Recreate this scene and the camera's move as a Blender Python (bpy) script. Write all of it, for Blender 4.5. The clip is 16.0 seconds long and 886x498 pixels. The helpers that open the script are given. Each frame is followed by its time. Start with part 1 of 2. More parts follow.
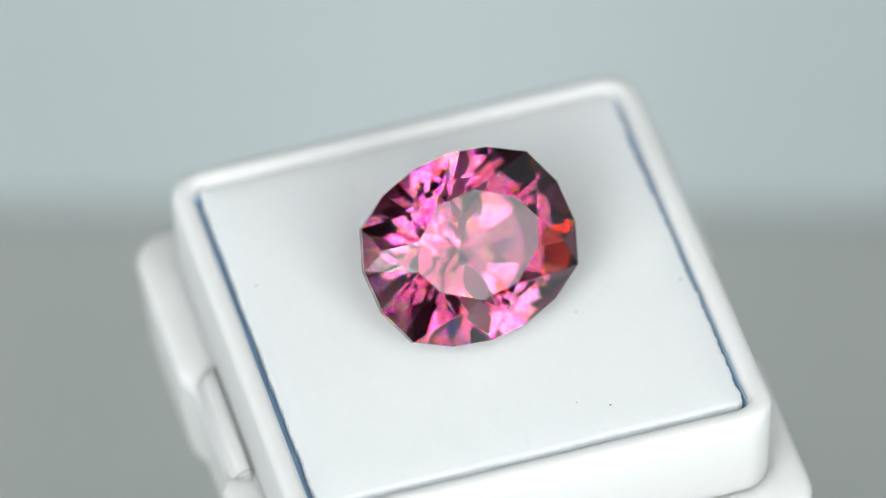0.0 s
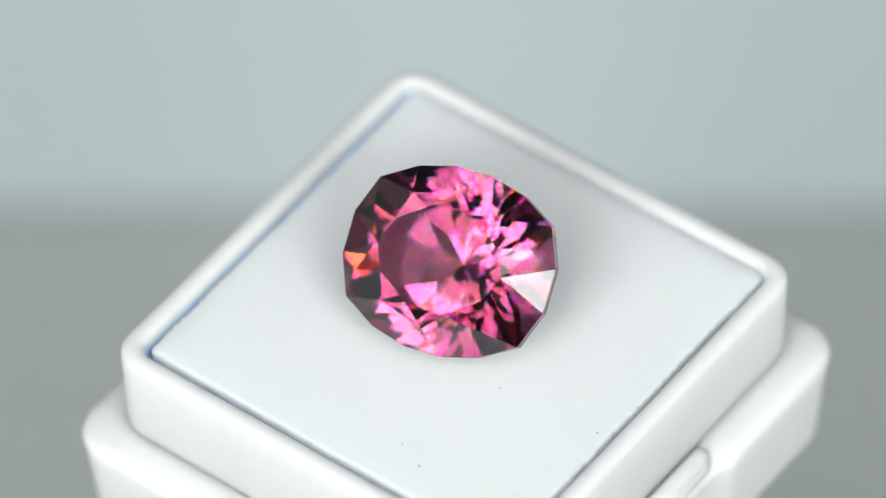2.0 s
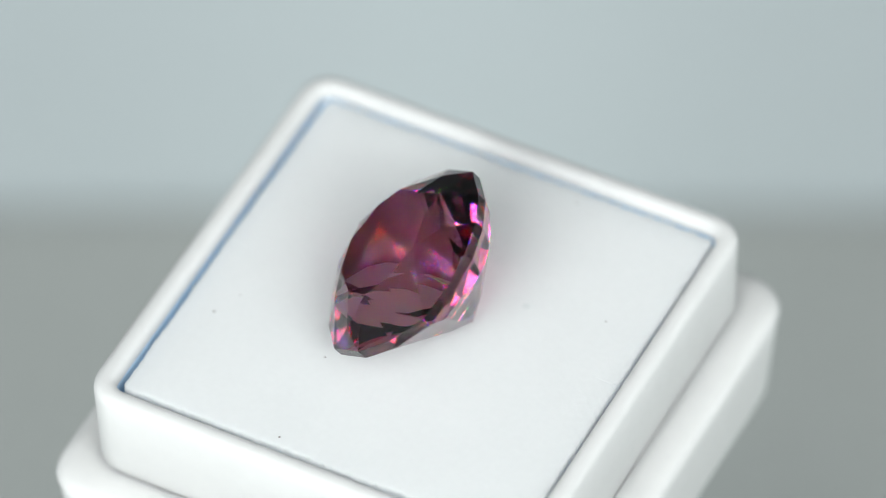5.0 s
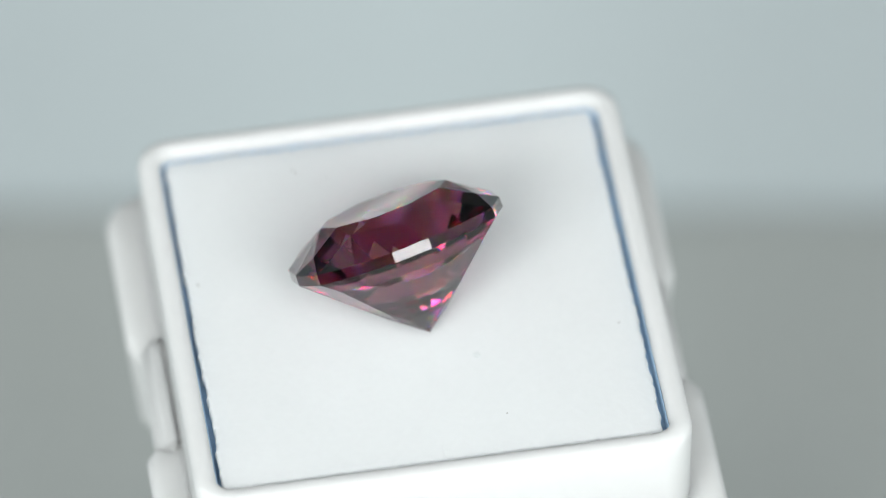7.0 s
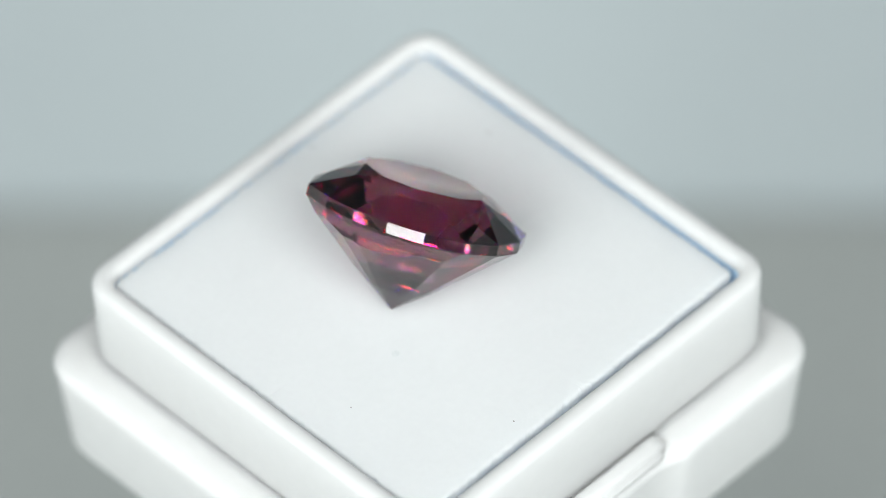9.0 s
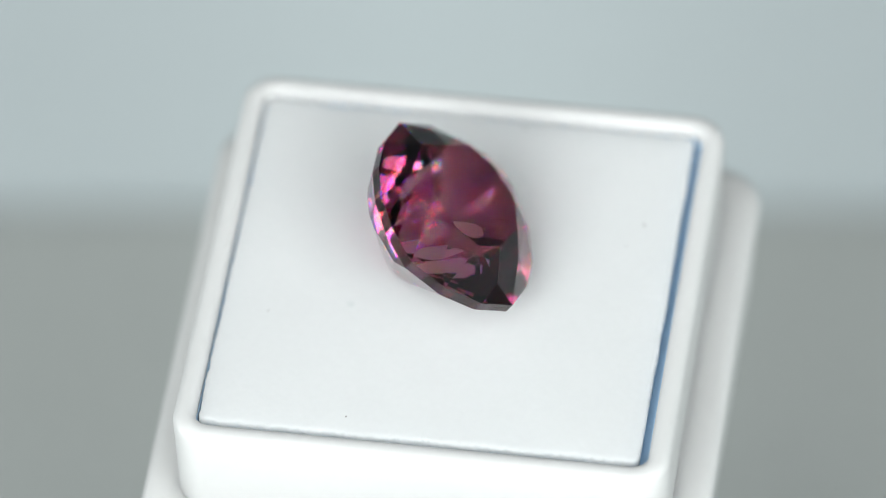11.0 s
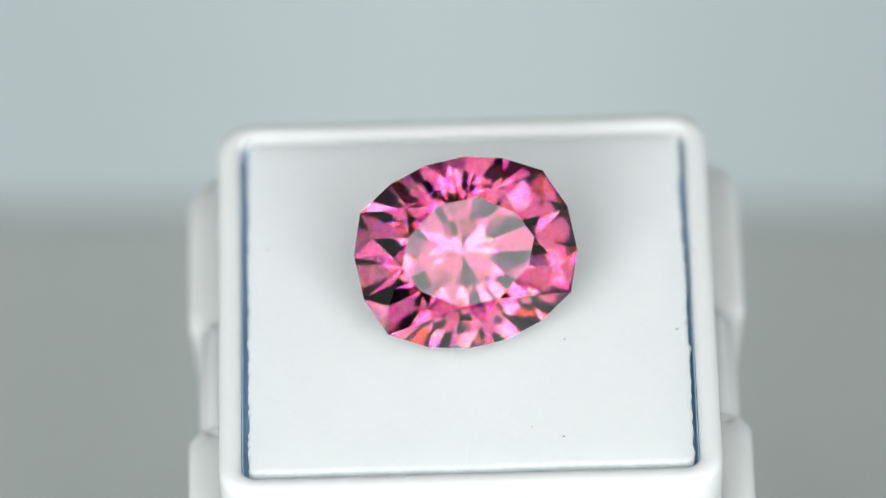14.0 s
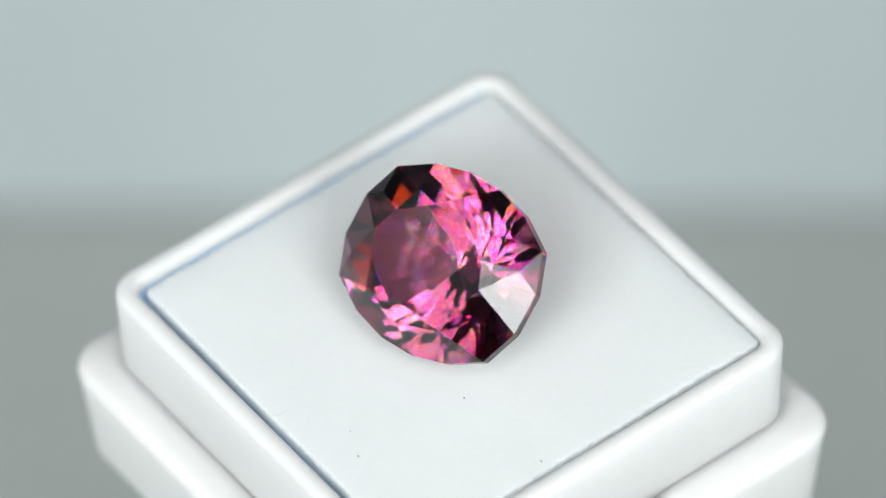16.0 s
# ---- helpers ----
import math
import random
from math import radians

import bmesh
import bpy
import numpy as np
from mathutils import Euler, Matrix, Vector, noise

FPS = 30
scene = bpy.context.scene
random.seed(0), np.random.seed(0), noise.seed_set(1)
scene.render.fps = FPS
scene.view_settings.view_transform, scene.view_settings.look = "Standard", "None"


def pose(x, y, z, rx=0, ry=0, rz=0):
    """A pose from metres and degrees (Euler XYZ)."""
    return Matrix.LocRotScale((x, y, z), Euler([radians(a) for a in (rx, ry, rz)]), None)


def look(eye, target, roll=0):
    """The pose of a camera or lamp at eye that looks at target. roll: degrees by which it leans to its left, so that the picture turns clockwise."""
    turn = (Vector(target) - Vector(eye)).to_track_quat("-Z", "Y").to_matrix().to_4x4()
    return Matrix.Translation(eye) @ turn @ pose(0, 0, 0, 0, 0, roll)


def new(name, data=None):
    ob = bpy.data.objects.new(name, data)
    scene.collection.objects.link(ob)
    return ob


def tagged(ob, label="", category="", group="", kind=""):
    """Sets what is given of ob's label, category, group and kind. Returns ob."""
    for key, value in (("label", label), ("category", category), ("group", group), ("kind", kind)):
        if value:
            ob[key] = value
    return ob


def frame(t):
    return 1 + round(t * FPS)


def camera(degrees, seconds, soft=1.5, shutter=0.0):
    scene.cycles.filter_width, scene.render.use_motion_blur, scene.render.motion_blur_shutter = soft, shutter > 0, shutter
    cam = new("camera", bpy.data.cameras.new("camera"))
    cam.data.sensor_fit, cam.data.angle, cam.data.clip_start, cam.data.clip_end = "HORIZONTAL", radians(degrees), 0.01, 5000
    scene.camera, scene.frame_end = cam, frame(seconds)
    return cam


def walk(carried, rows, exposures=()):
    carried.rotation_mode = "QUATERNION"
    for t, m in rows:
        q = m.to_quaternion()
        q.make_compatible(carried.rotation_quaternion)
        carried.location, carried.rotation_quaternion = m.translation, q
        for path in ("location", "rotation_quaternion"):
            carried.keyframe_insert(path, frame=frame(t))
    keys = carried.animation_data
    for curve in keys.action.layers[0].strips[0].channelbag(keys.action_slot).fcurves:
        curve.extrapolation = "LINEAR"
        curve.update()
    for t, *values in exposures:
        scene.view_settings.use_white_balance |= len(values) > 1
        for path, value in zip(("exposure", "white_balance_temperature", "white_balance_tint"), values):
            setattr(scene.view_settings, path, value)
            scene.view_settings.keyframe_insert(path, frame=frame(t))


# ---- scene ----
import collections

U = 0.025            # the foam pad's width, the unit of the plan
Z0 = 0.075           # height of the box's rim over the table
SPIN, T0 = -26.831, 0.5727   # turntable: degrees a second, and when the box stands square
OFF = (0.0602, -0.0210)      # box centre beside the turntable's axis, in units
END = 16.0


def W(x, y, z):
    return Vector((x * U, y * U, z * U + Z0))


# ---- camera: macro lens on a tripod ----
cam = camera(6.3243, END, soft=0.65)
cam.data.dof.use_dof = True
cam.data.dof.focus_distance = 17.60 * U
cam.data.dof.aperture_fstop = 18.0
FWD, RIGHT, UP = Vector((0.00057, 0.66953, -0.74278)), Vector((0.99950, -0.02377, -0.02065)), Vector((0.03148, 0.74240, 0.66922))
EYE = W(0, -11.8606, 13.3163)
STAND = Matrix(((RIGHT.x, UP.x, -FWD.x, EYE.x), (RIGHT.y, UP.y, -FWD.y, EYE.y), (RIGHT.z, UP.z, -FWD.z, EYE.z), (0, 0, 0, 1)))
walk(cam, [(0.0, STAND), (END, STAND)])

# ---- light: two softboxes beside the camera, and cool fill through added, unseen side windows ----
world = bpy.data.worlds.new("room")
scene.world = world
world.use_nodes = True
world.node_tree.nodes["Background"].inputs[0].default_value = (0.86, 1.0, 1.02, 1)
world.node_tree.nodes["Background"].inputs[1].default_value = 0.29


# two diffuser panels beside the lens, each with a brighter, wider lower half, facing the stone, 0.75 m away
AXIS, ACROSS, ALONG, FAR = Vector((0, -0.6, 0.8)), Vector((1, 0, 0)), Vector((0, 0.8, 0.6)), 0.75


def panel(a0, a1, b0, b1, radiance, colour):
    mid = W(0.06, -0.03, 0.1) + FAR * (AXIS + ACROSS * (a0 + a1) / 2 + ALONG * (b0 + b1) / 2)
    sx, sy = FAR * (a1 - a0), FAR * (b1 - b0)
    data = bpy.data.lights.new("softbox_lamp", "AREA")
    data.shape, data.size, data.size_y, data.energy, data.color = "RECTANGLE", sx, sy, math.pi * sx * sy * radiance, colour
    new("softbox_lamp", data).matrix_world = Matrix.Translation(mid) @ look((0, 0, 0), -AXIS).to_3x3().to_4x4()


for side in (-1, 1):
    for near, far, b0, b1, radiance in ((0.11, 0.85, -0.53, -0.15, 10.8), (0.08, 0.62, -0.15, 0.28, 3.6)):
        panel(min(side * near, side * far), max(side * near, side * far), b0, b1, radiance * (1 - 0.10 * side), (0.96, 1.0, 1.0))


# ---- materials ----
def material(name, colour, rough=0.5, metal=0.0, grain=0.0, scale=200.0, bump=0.0, mottle=0.0, mottle_scale=20.0, spec=0.5, sss=0.0, reach=0.0012):
    m = bpy.data.materials.new(name)
    m.use_nodes = True
    nt = m.node_tree
    b = nt.nodes["Principled BSDF"]
    b.inputs["Roughness"].default_value, b.inputs["Metallic"].default_value = rough, metal
    b.inputs["Specular IOR Level"].default_value = spec
    b.inputs["Base Color"].default_value = (*colour, 1)
    if sss:
        b.inputs["Subsurface Weight"].default_value = sss
        b.inputs["Subsurface Scale"].default_value = reach
        b.inputs["Subsurface Radius"].default_value = (1, 1, 1)
    tex = nt.nodes.new("ShaderNodeTexCoord")
    last = None
    if grain or mottle:
        n1 = nt.nodes.new("ShaderNodeTexNoise")
        n1.inputs["Scale"].default_value, n1.inputs["Detail"].default_value = scale, 6
        nt.links.new(tex.outputs["Object"], n1.inputs["Vector"])
        n2 = nt.nodes.new("ShaderNodeTexNoise")
        n2.inputs["Scale"].default_value, n2.inputs["Detail"].default_value = mottle_scale, 3
        nt.links.new(tex.outputs["Object"], n2.inputs["Vector"])
        a = nt.nodes.new("ShaderNodeMapRange")
        a.inputs["From Min"].default_value, a.inputs["From Max"].default_value = 0.3, 0.7
        a.inputs["To Min"].default_value, a.inputs["To Max"].default_value = 1 - grain, 1 + grain
        nt.links.new(n1.outputs["Fac"], a.inputs["Value"])
        c = nt.nodes.new("ShaderNodeMapRange")
        c.inputs["From Min"].default_value, c.inputs["From Max"].default_value = 0.3, 0.7
        c.inputs["To Min"].default_value, c.inputs["To Max"].default_value = 1 - mottle, 1 + mottle
        nt.links.new(n2.outputs["Fac"], c.inputs["Value"])
        mul = nt.nodes.new("ShaderNodeMath")
        mul.operation = "MULTIPLY"
        nt.links.new(a.outputs[0], mul.inputs[0])
        nt.links.new(c.outputs[0], mul.inputs[1])
        mix = nt.nodes.new("ShaderNodeVectorMath")
        mix.operation = "SCALE"
        mix.inputs[0].default_value = colour
        nt.links.new(mul.outputs[0], mix.inputs["Scale"])
        nt.links.new(mix.outputs[0], b.inputs["Base Color"])
        last = n1
    if bump and last:
        bp = nt.nodes.new("ShaderNodeBump")
        bp.inputs["Strength"].default_value, bp.inputs["Distance"].default_value = bump, 0.0002
        nt.links.new(last.outputs["Fac"], bp.inputs["Height"])
        nt.links.new(bp.outputs["Normal"], b.inputs["Normal"])
    return m


PLASTIC = material("white_plastic", (0.72, 0.716, 0.709), 0.7, grain=0.01, scale=900, bump=0.12, mottle=0.015, mottle_scale=60, spec=0.06, sss=0.8, reach=0.0022)
FOAM = material("white_foam", (0.875, 0.905, 0.912), 0.95, grain=0.008, scale=2600, bump=0.06, mottle=0.012, mottle_scale=150, spec=0.1, sss=0.8, reach=0.0034)
# pale blue put in for light glowing through the walls of the gap
GAP_GLOW = material("gap_glow_blue", (0.47, 0.65, 0.84), 0.8, grain=0.05, scale=800)
DUST = material("dark_dust", (0.34, 0.33, 0.32), 0.9, grain=0.1, scale=3000)
SMUDGE = material("grey_smudge", (0.82, 0.855, 0.86), 0.95, grain=0.05, scale=3000)
GREY = material("grey_mat", (0.435, 0.46, 0.447), 0.9, grain=0.06, scale=700, bump=0.2, mottle=0.05, mottle_scale=18, spec=0.2)
BLUE = material("pale_blue_grey_paper", (0.615, 0.68, 0.695), 0.85, grain=0.02, scale=500, mottle=0.03, mottle_scale=8, spec=0.2)
WALL = material("room_wall", (0.10, 0.10, 0.11), 0.9, grain=0.04, scale=60, mottle=0.06, mottle_scale=3)
PALE = material("pale_wall", (0.20, 0.205, 0.21), 0.9, grain=0.03, scale=60, mottle=0.04, mottle_scale=3)
CEILING = material("room_ceiling", (0.16, 0.165, 0.17), 0.9, grain=0.04, scale=60, mottle=0.06, mottle_scale=3)
STANDMAT = material("stand_grey", (0.35, 0.36, 0.36), 0.5, grain=0.03, scale=300)


def gem_material():
    m = bpy.data.materials.new("pink_gemstone")
    m.use_nodes = True
    nt = m.node_tree
    nt.nodes.clear()
    out = nt.nodes.new("ShaderNodeOutputMaterial")
    fres = nt.nodes.new("ShaderNodeFresnel")
    fres.inputs["IOR"].default_value = 1.74
    gloss = nt.nodes.new("ShaderNodeBsdfGlossy")
    gloss.inputs["Roughness"].default_value = 0.0
    # light that stays in the stone loses colour on its way from wall to wall; light off its outside stays white
    inner = nt.nodes.new("ShaderNodeMapRange")
    inner.inputs["From Min"].default_value, inner.inputs["From Max"].default_value = 0.93, 0.99
    nt.links.new(fres.outputs[0], inner.inputs["Value"])
    tint = nt.nodes.new("ShaderNodeMix")
    tint.data_type = "RGBA"
    tint.inputs["A"].default_value, tint.inputs["B"].default_value = (1, 1, 1, 1), (0.78, 0.525, 0.635, 1)
    nt.links.new(inner.outputs[0], tint.inputs["Factor"])
    nt.links.new(tint.outputs["Result"], gloss.inputs["Color"])
    # a little dispersion: red, green and blue light bend differently
    last = None
    for ior, colour in ((1.735, (0.67, 0, 0, 1)), (1.742, (0, 0.42, 0, 1)), (1.750, (0, 0, 0.505, 1))):
        r = nt.nodes.new("ShaderNodeBsdfRefraction")
        r.inputs["Roughness"].default_value, r.inputs["IOR"].default_value, r.inputs["Color"].default_value = 0.0, ior, colour
        if last is None:
            last = r
        else:
            add = nt.nodes.new("ShaderNodeAddShader")
            nt.links.new(last.outputs[0], add.inputs[0])
            nt.links.new(r.outputs[0], add.inputs[1])
            last = add
    mix = nt.nodes.new("ShaderNodeMixShader")
    nt.links.new(fres.outputs[0], mix.inputs[0])
    nt.links.new(last.outputs[0], mix.inputs[1])
    nt.links.new(gloss.outputs[0], mix.inputs[2])
    nt.links.new(mix.outputs[0], out.inputs["Surface"])
    return m


GEM = gem_material()


# ---- mesh helpers ----
def finish(name, bm, mat, smooth=False):
    me = bpy.data.meshes.new(name)
    bmesh.ops.recalc_face_normals(bm, faces=bm.faces)
    bm.to_mesh(me)
    bm.free()
    me.materials.append(mat)
    if smooth:
        for p in me.polygons:
            p.use_smooth = True
    return me


def part(name, bm, mat, parent, label="", smooth=False):
    ob = new(name, finish(name, bm, mat, smooth))
    ob.parent = parent
    if label:
        tagged(ob, label)
    return ob


def slab(bm, x0, x1, y0, y1, z0, z1, bevel=0.0):
    r = bmesh.ops.create_cube(bm, size=1.0)
    for v in r["verts"]:
        v.co = ((x0 + x1) / 2 + v.co.x * (x1 - x0), (y0 + y1) / 2 + v.co.y * (y1 - y0), (z0 + z1) / 2 + v.co.z * (z1 - z0))
    if bevel:
        edges = list({e for v in r["verts"] for e in v.link_edges})
        bmesh.ops.bevel(bm, geom=edges, offset=bevel, segments=3, affect="EDGES", profile=0.5)
    return r


def outline(hx, hy, r, cuts=10, steps=8):
    """A rounded rectangle, counter-clockwise, with evenly cut sides."""
    pts = []
    for cx, cy, a0 in ((hx - r, -hy + r, -90), (hx - r, hy - r, 0), (-hx + r, hy - r, 90), (-hx + r, -hy + r, 180)):
        for k in range(steps + 1):
            a = radians(a0 + 90 * k / steps)
            pts.append((cx + r * math.cos(a), cy + r * math.sin(a)))
        ax, ay = pts[-1]
        nx, ny = {-90: (hx, hy - r), 0: (-hx + r, hy), 90: (-hx, -hy + r), 180: (hx - r, -hy)}[a0]
        for k in range(1, cuts):
            pts.append((ax + (nx - ax) * k / cuts, ay + (ny - ay) * k / cuts))
    return pts


def loft(bm, rings, cap_first=True, cap_last=True):
    rows = [[bm.verts.new(p) for p in ring] for ring in rings]
    n = len(rows[0])
    for a, b in zip(rows, rows[1:]):
        for k in range(n):
            bm.faces.new((a[k], a[(k + 1) % n], b[(k + 1) % n], b[k]))
    if cap_first:
        bm.faces.new(rows[0][::-1])
    if cap_last:
        bm.faces.new(rows[-1])


def at(x, y, z):
    """A place in the box's plan, in units from its centre and rim."""
    return ((x + OFF[0]) * U, (y + OFF[1]) * U, z * U)


# ---- table and room ----
def table():
    top = new("tabletop")
    tagged(top, "table covered with pale blue-grey paper, out of focus", "table", kind="structure")
    bm = bmesh.new()
    slab(bm, -0.8, 0.8, -0.7, 0.9, -0.03, 0.0, 0.004)
    part("paper_cover", bm, BLUE, top)
    for sx in (-0.72, 0.72):
        for sy in (-0.62, 0.82):
            bm = bmesh.new()
            slab(bm, sx - 0.025, sx + 0.025, sy - 0.025, sy + 0.025, -0.74, -0.03, 0.004)
            part("leg", bm, STANDMAT, top)


def mat_sheet():
    bm = bmesh.new()
    slab(bm, -0.42, 0.42, -0.42, 0.0, 0.0, 0.0015, 0.0006)
    ob = part("desk_mat", bm, GREY, None)
    ob.matrix_world = pose(0, 0.0735, 0.0, 0, 0, -2.6)
    tagged(ob, "matte grey desk mat lying on the table, blurred", "mat")


def room():
    for name, b, mat in (("wall_north", (-1.1, 1.1, 1.3, 1.4, -0.74, 1.7), PALE), ("wall_south", (-1.1, 1.1, -1.7, -1.6, -0.74, 1.7), WALL),
                         ("floor", (-1.1, 1.1, -1.7, 1.4, -0.84, -0.74), WALL), ("ceiling", (-1.1, 1.1, -1.7, 1.4, 1.7, 1.8), CEILING)):
        bm = bmesh.new()
        slab(bm, *b)
        tagged(part(name, bm, mat, None), "plain grey room surface in shade", name.split("_")[0], kind="structure")
    # an unseen wide window, added in each side wall, lets in cool fill light
    y0, y1, z0, z1 = -1.3, 1.0, 0.02, 1.35
    for name, x0, x1 in (("wall_east", 1.0, 1.1), ("wall_west", -1.1, -1.0)):
        bm = bmesh.new()
        slab(bm, x0, x1, -1.6, 1.3, -0.74, z0)
        slab(bm, x0, x1, -1.6, 1.3, z1, 1.7)
        slab(bm, x0, x1, -1.6, y0, z0, z1)
        slab(bm, x0, x1, y1, 1.3, z0, z1)
        tagged(part(name, bm, PALE, None), "plain pale grey wall with a wide opening added for fill light", "wall", kind="structure")
    for name, x in (("window_1", 1.05), ("window_2", -1.05)):
        win = new(name)
        tagged(win, "unseen wide window with a plain white frame, added to let in fill light", "window", kind="structure")
        for ya, yb, za, zb in ((y0, y1, z0, z0 + 0.04), (y0, y1, z1 - 0.04, z1), (y0, y0 + 0.04, z0 + 0.04, z1 - 0.04), (y1 - 0.04, y1, z0 + 0.04, z1 - 0.04),
                               (-0.17, -0.13, z0 + 0.04, z1 - 0.04)):
            bm = bmesh.new()
            slab(bm, x - 0.03, x + 0.03, ya, yb, za, zb, 0.004)
            part("fill_window_frame", bm, PLASTIC, win)


def stand():
    bm = bmesh.new()
    h = Z0 - 0.52 * U
    rings = []
    for r, z in ((0.013, 0.0), (0.0135, 0.0006), (0.0135, 0.004), (0.011, 0.006), (0.0095, h - 0.004), (0.011, h - 0.002), (0.011, h)):
        rings.append([(r * math.cos(2 * math.pi * k / 48), r * math.sin(2 * math.pi * k / 48), z + 0.0015) for k in range(48)])
    rings[-1] = [(x, y, h) for x, y, z in rings[-1]]
    loft(bm, rings)
    tagged(part("turntable_post", bm, STANDMAT, None), "plain grey rotating display post under the box", "display stand")


# ---- the box ----
def gem_box():
    box = new("gem_box")
    box.location = (0, 0, Z0)
    tagged(box, "square white plastic gem box with stepped base, slowly turning", "box")
    bm = bmesh.new()
    prof = [(0.541, 0.075, -0.44), (0.549, 0.075, -0.05), (0.550, 0.075, -0.004), (0.5485, 0.074, 0.006), (0.543, 0.071, 0.013), (0.533, 0.064, 0.0165), (0.522, 0.056, 0.017),
            (0.512, 0.046, 0.0155), (0.506, 0.040, 0.010), (0.502, 0.034, 0.000), (0.497, 0.030, -0.36)]
    loft(bm, [[at(x, y, z) for x, y in outline(h, h, r, 24, 10)] for h, r, z in prof])
    part("upper_shell", bm, PLASTIC, box, smooth=True)
    bm = bmesh.new()
    prof = [(0.580, 0.10, -0.520), (0.600, 0.10, -0.516), (0.608, 0.10, -0.500), (0.624, 0.10, -0.285), (0.628, 0.10, -0.262), (0.624, 0.098, -0.246),
            (0.613, 0.092, -0.239), (0.596, 0.085, -0.2375), (0.572, 0.08, -0.2375), (0.558, 0.077, -0.236), (0.550, 0.075, -0.230), (0.545, 0.07, -0.218), (0.540, 0.07, -0.30)]
    rings = []
    for h, r, z in prof:
        ring = []
        for x, y in outline(h, h, r, 24, 10):
            # the finger notch in the middle of two opposite sides
            k = max(0.0, min(1.0, (0.175 - abs(y)) / 0.03)) if abs(x) > 0.5 else 0.0
            k = k * k * (3 - 2 * k)
            dx = 0.023 * k if h > 0.575 else 0.0
            ring.append(at(x - math.copysign(dx, x), y, z - (0.014 * k if -0.27 < z < -0.2 else 0)))
        rings.append(ring)
    loft(bm, rings)
    part("tray", bm, PLASTIC, box, smooth=True)
    # added ring in the gap round the foam, its blue imitating the glow there
    bm = bmesh.new()
    loft(bm, [[at(x, y, z) for x, y in outline(h, h, 0.028, 4, 4)] for h, z in ((0.4965, -0.365), (0.5008, -0.015), (0.4997, -0.013), (0.4983, -0.015), (0.4965, -0.046))])
    part("gap_glow_ring", bm, GAP_GLOW, box, "pale blue ring round the foam, coloured as the light glowing in the gap")
    for side in (-1, 1):
        bm = bmesh.new()
        sec = [(0.544, -0.212), (0.566, -0.219), (0.594, -0.236), (0.602, -0.262), (0.594, -0.330), (0.546, -0.330)]
        rows = [[at(side * x, y, z) for x, z in sec] for y in (-0.163, -0.15, 0.15, 0.163)]
        for j, sc in ((0, 0.9), (3, 0.9)):
            rows[j] = [at(side * (0.548 + (x - 0.548) * sc), (-0.163 if j == 0 else 0.163), z - 0.004) for x, z in sec]
        loft(bm, rows)
        bmesh.ops.bevel(bm, geom=list(bm.edges), offset=0.00030, segments=4, affect="EDGES")
        part("latch_tab", bm, PLASTIC, box, smooth=True)
    return box


def foam_pad():
    pad = new("foam_pad")
    pad.location = (0, 0, Z0)
    tagged(pad, "white foam pad with ragged cut edges filling the box", "foam pad")
    bm = bmesh.new()
    rnd = random.Random(4)
    rings = []
    base = [(x + 0.002, y + 0.0060) for x, y in outline(0.4865, 0.4885, 0.012, 150, 3)]
    jag = [noise.noise((x * 9, y * 9, 1.3)) * 0.004 + noise.noise((x * 60, y * 60, 4.3)) * 0.0022 + rnd.uniform(-1, 1) ** 3 * 0.0035 for x, y in base]
    for inset, z in ((0.003, -0.045), (0.002, -0.036), (0.0, -0.006), (0.0015, 0.000), (0.004, 0.002), (0.012, 0.0030), (0.06, 0.0038), (0.14, 0.005), (0.22, 0.006), (0.30, 0.007), (0.38, 0.007), (0.45, 0.007)):
        ring = []
        for (x, y), j in zip(base, jag):
            jx = j * max(0.0, 1 - inset / 0.03) if z > -0.04 else 0.0
            fx, fy = (abs(x) - inset + jx * max(0.0, min(1.0, (abs(x) - 0.455) / 0.025))), (abs(y) - inset + jx * 0.6 * max(0.0, min(1.0, (abs(y) - 0.455) / 0.025)))
            ring.append(at(math.copysign(max(fx, 0), x), math.copysign(max(fy, 0), y), z))
        rings.append(ring)
    loft(bm, rings)
    part("foam_block", bm, FOAM, pad, smooth=True)
    for x, y, r in ((0.205, -0.404, 0.0023), (0.465, -0.100, 0.0024), (0.215, -0.120, 0.0020), (-0.440, 0.171, 0.0018), (-0.154, 0.390, 0.0016), (0.137, -0.374, 0.0013)):
        bm = bmesh.new()
        bmesh.ops.create_icosphere(bm, subdivisions=2, radius=r * U)
        for v in bm.verts:
            k = 1 + 0.5 * noise.noise(v.co * 40000 + Vector((x * 90, y * 70, 0)))
            v.co = Vector((v.co.x * k * 1.2, v.co.y * k, v.co.z * 0.5 * k)) + Vector(at(x, y, 0.0065))
        part("dust_speck", bm, DUST, pad, "dark speck of dust")
    bm = bmesh.new()
    bmesh.ops.create_circle(bm, cap_ends=True, segments=24, radius=0.009 * U)
    for v in bm.verts:
        v.co = v.co * (1 + 0.3 * noise.noise(v.co * 9000)) + Vector(at(-0.114, 0.212, 0.0085))
    part("smudge", bm, SMUDGE, pad, "faint grey smudge")
    return pad


# ---- the stone ----
RIM = ((0.2422, 0.0496), (0.2073, 0.1374), (0.1276, 0.1844), (0.0431, 0.2069))
HC, HU, HL, DEPTH = 0.082, 0.012, -0.012, 0.2244


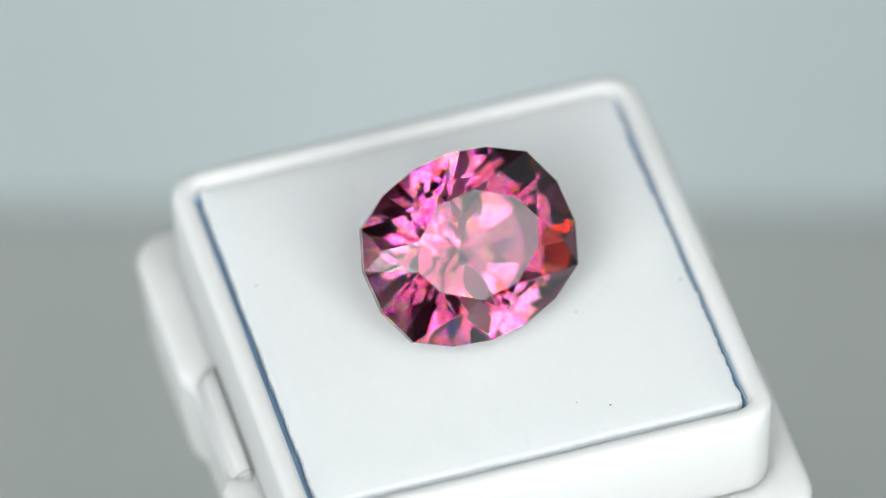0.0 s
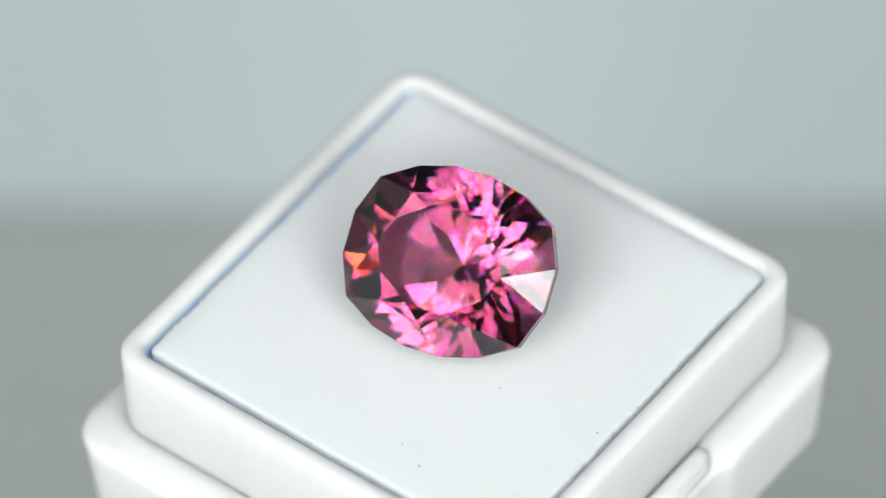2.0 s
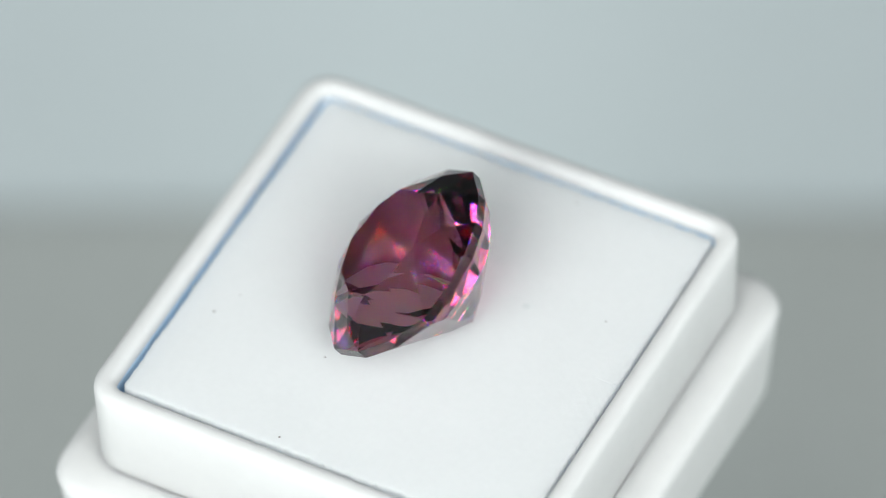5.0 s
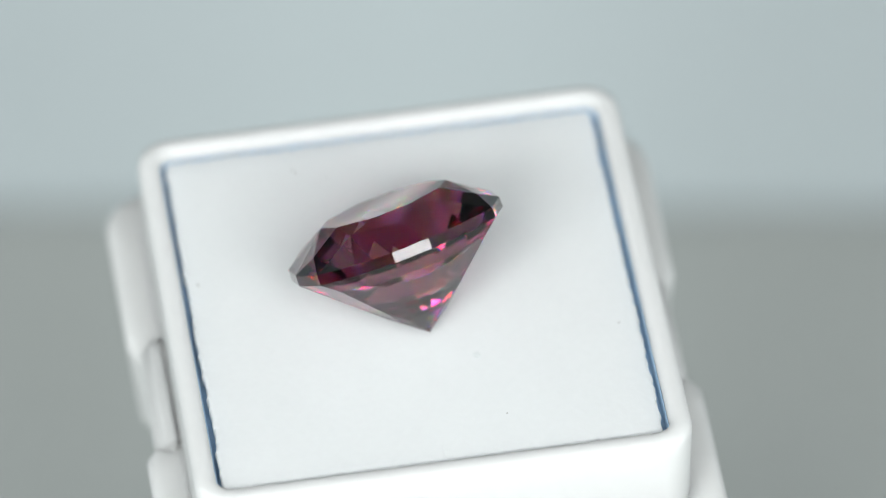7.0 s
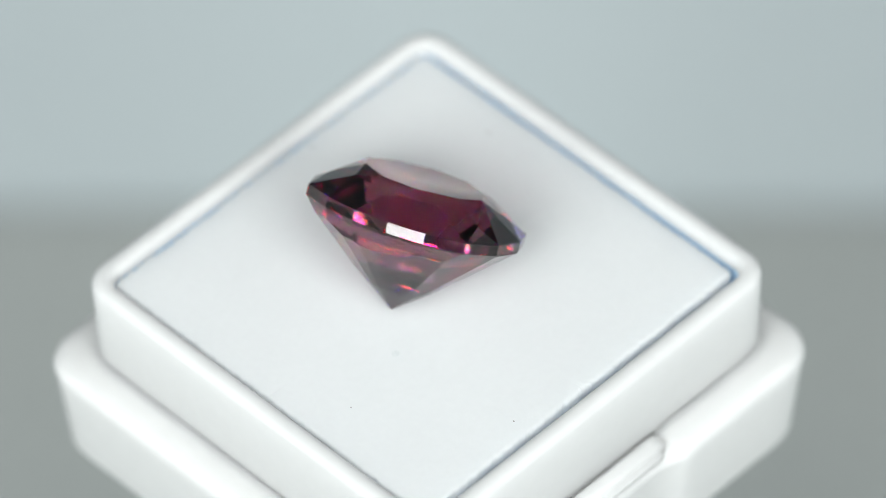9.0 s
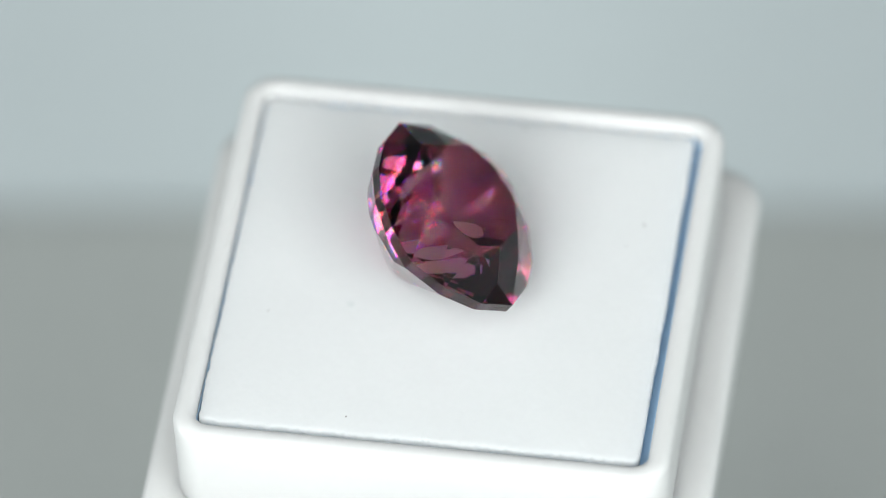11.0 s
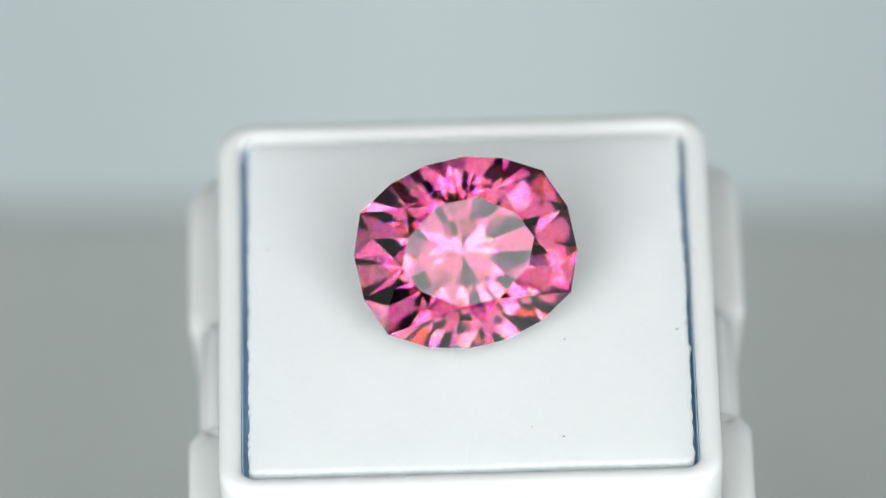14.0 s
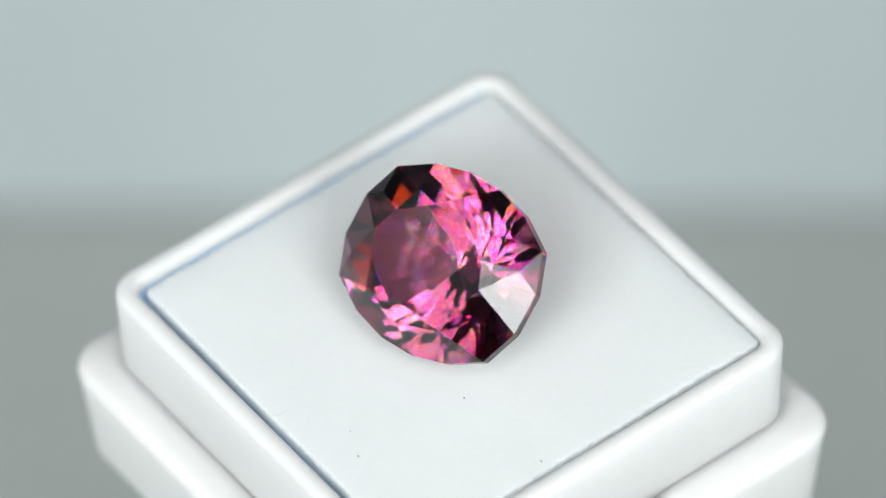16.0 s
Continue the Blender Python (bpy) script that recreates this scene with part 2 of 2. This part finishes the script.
def cut_pavilion(ring):
    """The cone under the girdle, cut facet by facet out of a prism, as a stone is cut. Returns its polygons."""
    big = 100.0
    bm = bmesh.new()
    top = [bm.verts.new((x * big, y * big, HL * big)) for x, y in ring]
    low = [bm.verts.new((x * big, y * big, -0.5 * big)) for x, y in ring]
    bm.faces.new(top)
    bm.faces.new(low[::-1])
    for k in range(16):
        n = (k + 1) % 16
        bm.faces.new((top[n], top[k], low[k], low[n]))
    bmesh.ops.recalc_face_normals(bm, faces=bm.faces)

    def cut(p, q, r):
        n = (q - p).cross(r - p).normalized()
        if n.dot(-p) > 0:
            n = -n
        if n.z > 0:
            n = -n
        bmesh.ops.bisect_plane(bm, geom=list(bm.verts) + list(bm.edges) + list(bm.faces), dist=1e-4, plane_co=p, plane_no=n, clear_outer=True)
        edges = [e for e in bm.edges if e.is_boundary]
        if edges:
            bmesh.ops.holes_fill(bm, edges=edges, sides=0)

    pts = [Vector((x, y, HL)) * big for x, y in ring]
    edge_az = [math.atan2(*(((pts[(k + 1) % 16] - pts[k]).normalized()).yx * Vector((1, 1)))) - math.pi / 2 for k in range(16)]
    tip_az = [edge_az[k] + ((edge_az[(k + 1) % 16] - edge_az[k] + math.pi) % (2 * math.pi) - math.pi) / 2 for k in range(16)]
    # steep break facets under the girdle's edges, mains on the same sides, and a flatter star round the culet
    def reach(az):
        return max(p.x * math.cos(az) + p.y * math.sin(az) for p in pts) / big

    mains_tip = HL - max(reach(az) for az in edge_az) * MAIN_END
    for row, azimuths in (("break", edge_az), ("main", edge_az), ("star", tip_az)):
        for az in azimuths:
            d, far = Vector((math.cos(az), math.sin(az), 0)), reach(az)
            if row == "break":
                slope, tip = BREAK, HL - far * BREAK
            elif row == "main":
                slope = MAIN_END + (MAIN_SIDE - MAIN_END) * math.sin(az) ** 2
                tip = mains_tip + (MAIN_END - slope) * 0.12
            else:
                slope, tip = STAR, -DEPTH
            p = d * far * big + Vector((0, 0, (tip + slope * far) * big))
            cut(p, Vector((0, 0, tip * big)), p + Vector((-d.y, d.x, 0)))
    polys = []
    bmesh.ops.recalc_face_normals(bm, faces=bm.faces)
    for f in bm.faces:
        if min(v.co.z for v in f.verts) < (HL - 0.002) * big:
            polys.append([v.co * (U / big) for v in f.verts])
    bm.free()
    return polys


BREAK, MAIN_END, MAIN_SIDE, STAR = 2.234, 0.910, 0.9226, 0.7785   # tangents of the pavilion's slopes


def gemstone():
    ring = list(RIM) + [(-x, y) for x, y in RIM[::-1]] + [(-x, -y) for x, y in RIM] + [(x, -y) for x, y in RIM[::-1]]

    def plane_z(a, b, c, x, y):
        n = (Vector(b) - Vector(a)).cross(Vector(c) - Vector(a))
        return a[2] - (n.x * (x - a[0]) + n.y * (y - a[1])) / n.z

    r0, r15, r1, r2, r3 = (*ring[0], HU), (*ring[15], HU), (*ring[1], HU), (*ring[2], HU), (*ring[3], HU)
    t0, t1 = (0.149, 0.0, HC), (0.122, 0.060, HC)
    t2 = (0.0435, 0.114, HC)
    ba = (0.194, 0.076, 0.0412)
    bb = (0.106, 0.124, plane_z(r1, t1, ba, 0.106, 0.124))
    bc = (0.0, 0.158, plane_z(r2, r3, bb, 0.0, 0.158))
    bm = bmesh.new()
    made = {}

    def vert(p):
        key = tuple(round(c, 5) for c in p)
        if key not in made:
            made[key] = bm.verts.new(Vector(p) * U)
        return made[key]

    def face(*pts):
        vs = []
        for p in pts:
            v = vert(p)
            if v not in vs:
                vs.append(v)
        try:
            bm.faces.new(vs)
        except ValueError:
            pass

    def mir(p, sx, sy):
        return (p[0] * sx, p[1] * sy, p[2])

    for sx in (1, -1):
        for sy in (1, -1):
            f = lambda *pts: face(*[mir(p, sx, sy) for p in pts])
            f(t0, t1, ba)
            f(t0, ba, r0)
            f(ba, r0, r1)
            f(t1, ba, r1, bb)
            f(t1, bb, t2)
            f(bb, r1, r2)
            f(t2, bb, bc)
            f(bb, r2, r3, bc)
        face(mir(t0, sx, 1), mir(r0, sx, 1), mir(r15, sx, 1))
    for sy in (1, -1):
        face(mir(t2, 1, sy), mir(t2, -1, sy), mir(bc, 1, sy))
        face(mir(bc, 1, sy), mir(r3, 1, sy), mir(r3, -1, sy))
    tab = [t0, t1, t2, mir(t2, -1, 1), mir(t1, -1, 1), mir(t0, -1, 1), mir(t1, -1, -1), mir(t2, -1, -1), mir(t2, 1, -1), mir(t1, 1, -1)]
    face(*tab)
    up = [(*p, HU) for p in ring]
    low = [(*p, HL) for p in ring]
    for k in range(16):
        face(up[k], up[(k + 1) % 16], low[(k + 1) % 16], low[k])
    pavilion = cut_pavilion(ring)
    bmesh.ops.recalc_face_normals(bm, faces=bm.faces)
    ob = new("gemstone")
    groups = collections.defaultdict(list)
    for f in bm.faces:
        zs = [v.co.z / U for v in f.verts]
        kind = "table_facet" if min(zs) > HC - 0.001 else "crown" if min(zs) > HU - 0.001 else "girdle" if min(zs) > HL - 0.001 else "pavilion"
        groups[kind].append([v.co.copy() for v in f.verts])
    groups["pavilion"] = pavilion
    for kind, polys in groups.items():
        me = bpy.data.meshes.new(kind)
        pts, faces, seen = [], [], {}
        for poly in polys:
            loop = []
            for p in poly:
                key = tuple(round(c * 4e5) for c in p)
                if key not in seen:
                    seen[key] = len(pts)
                    pts.append(p)
                if seen[key] not in loop:
                    loop.append(seen[key])
            if len(loop) > 2:
                faces.append(loop)
        me.from_pydata(pts, [], faces)
        me.materials.append(GEM)
        piece = new(kind, me)
        piece.parent = ob
    bm.free()
    tagged(ob, "faceted cushion-oval bright pink transparent gemstone lying on the foam", "gemstone")
    return ob


table()
mat_sheet()
room()
stand()
box = gem_box()
pad = foam_pad()
gem = gemstone()

# ---- turning ----
LIE = Matrix(((-0.97641, 0.20008, 0.08117), (-0.20337, -0.72592, -0.65702), (-0.07253, -0.65803, 0.74949)))
SPOT = Vector((0.05929, -0.03403, 0.18180))
# the stone's slight rocking over one turn: cos, sin, cos of twice, sin of twice the turn
ROCK = ((0.03614, -0.02014, 0.02018, 0.00639), (-0.09716, -0.02285, 0.00445, -0.00221), (-0.00156, -0.00226, -0.00401, -0.00669))
SHIFT = ((-0.01591, 0.00319, -0.00105, 0.00085), (-0.00322, 0.00798, -0.00144, -0.00082), (0.0003, 0.00071, -0.00141, -0.00648))


def gem_pose(t):
    th = radians(SPIN * (t - T0))
    wave = (math.cos(th) - 1, math.sin(th), math.cos(2 * th) - 1, math.sin(2 * th))
    r = Vector([sum(a * b for a, b in zip(row, wave)) for row in ROCK])
    s = Vector([sum(a * b for a, b in zip(row, wave)) for row in SHIFT])
    lean = Matrix.Rotation(r.length, 3, r.normalized()) if r.length > 1e-9 else Matrix.Identity(3)
    local = Matrix.Translation((SPOT + s) * U) @ (lean @ LIE).to_4x4()
    return Matrix.Translation((0, 0, Z0)) @ Matrix.Rotation(th, 4, "Z") @ local


def motions():
    times = [k * 0.5 for k in range(33)]
    turn = [(t, pose(-0.002 * U, 0, Z0, 0, 0, SPIN * (t - T0))) for t in times]
    walk(box, turn)
    walk(pad, turn)
    walk(gem, [(t, gem_pose(t)) for t in times])


motions()
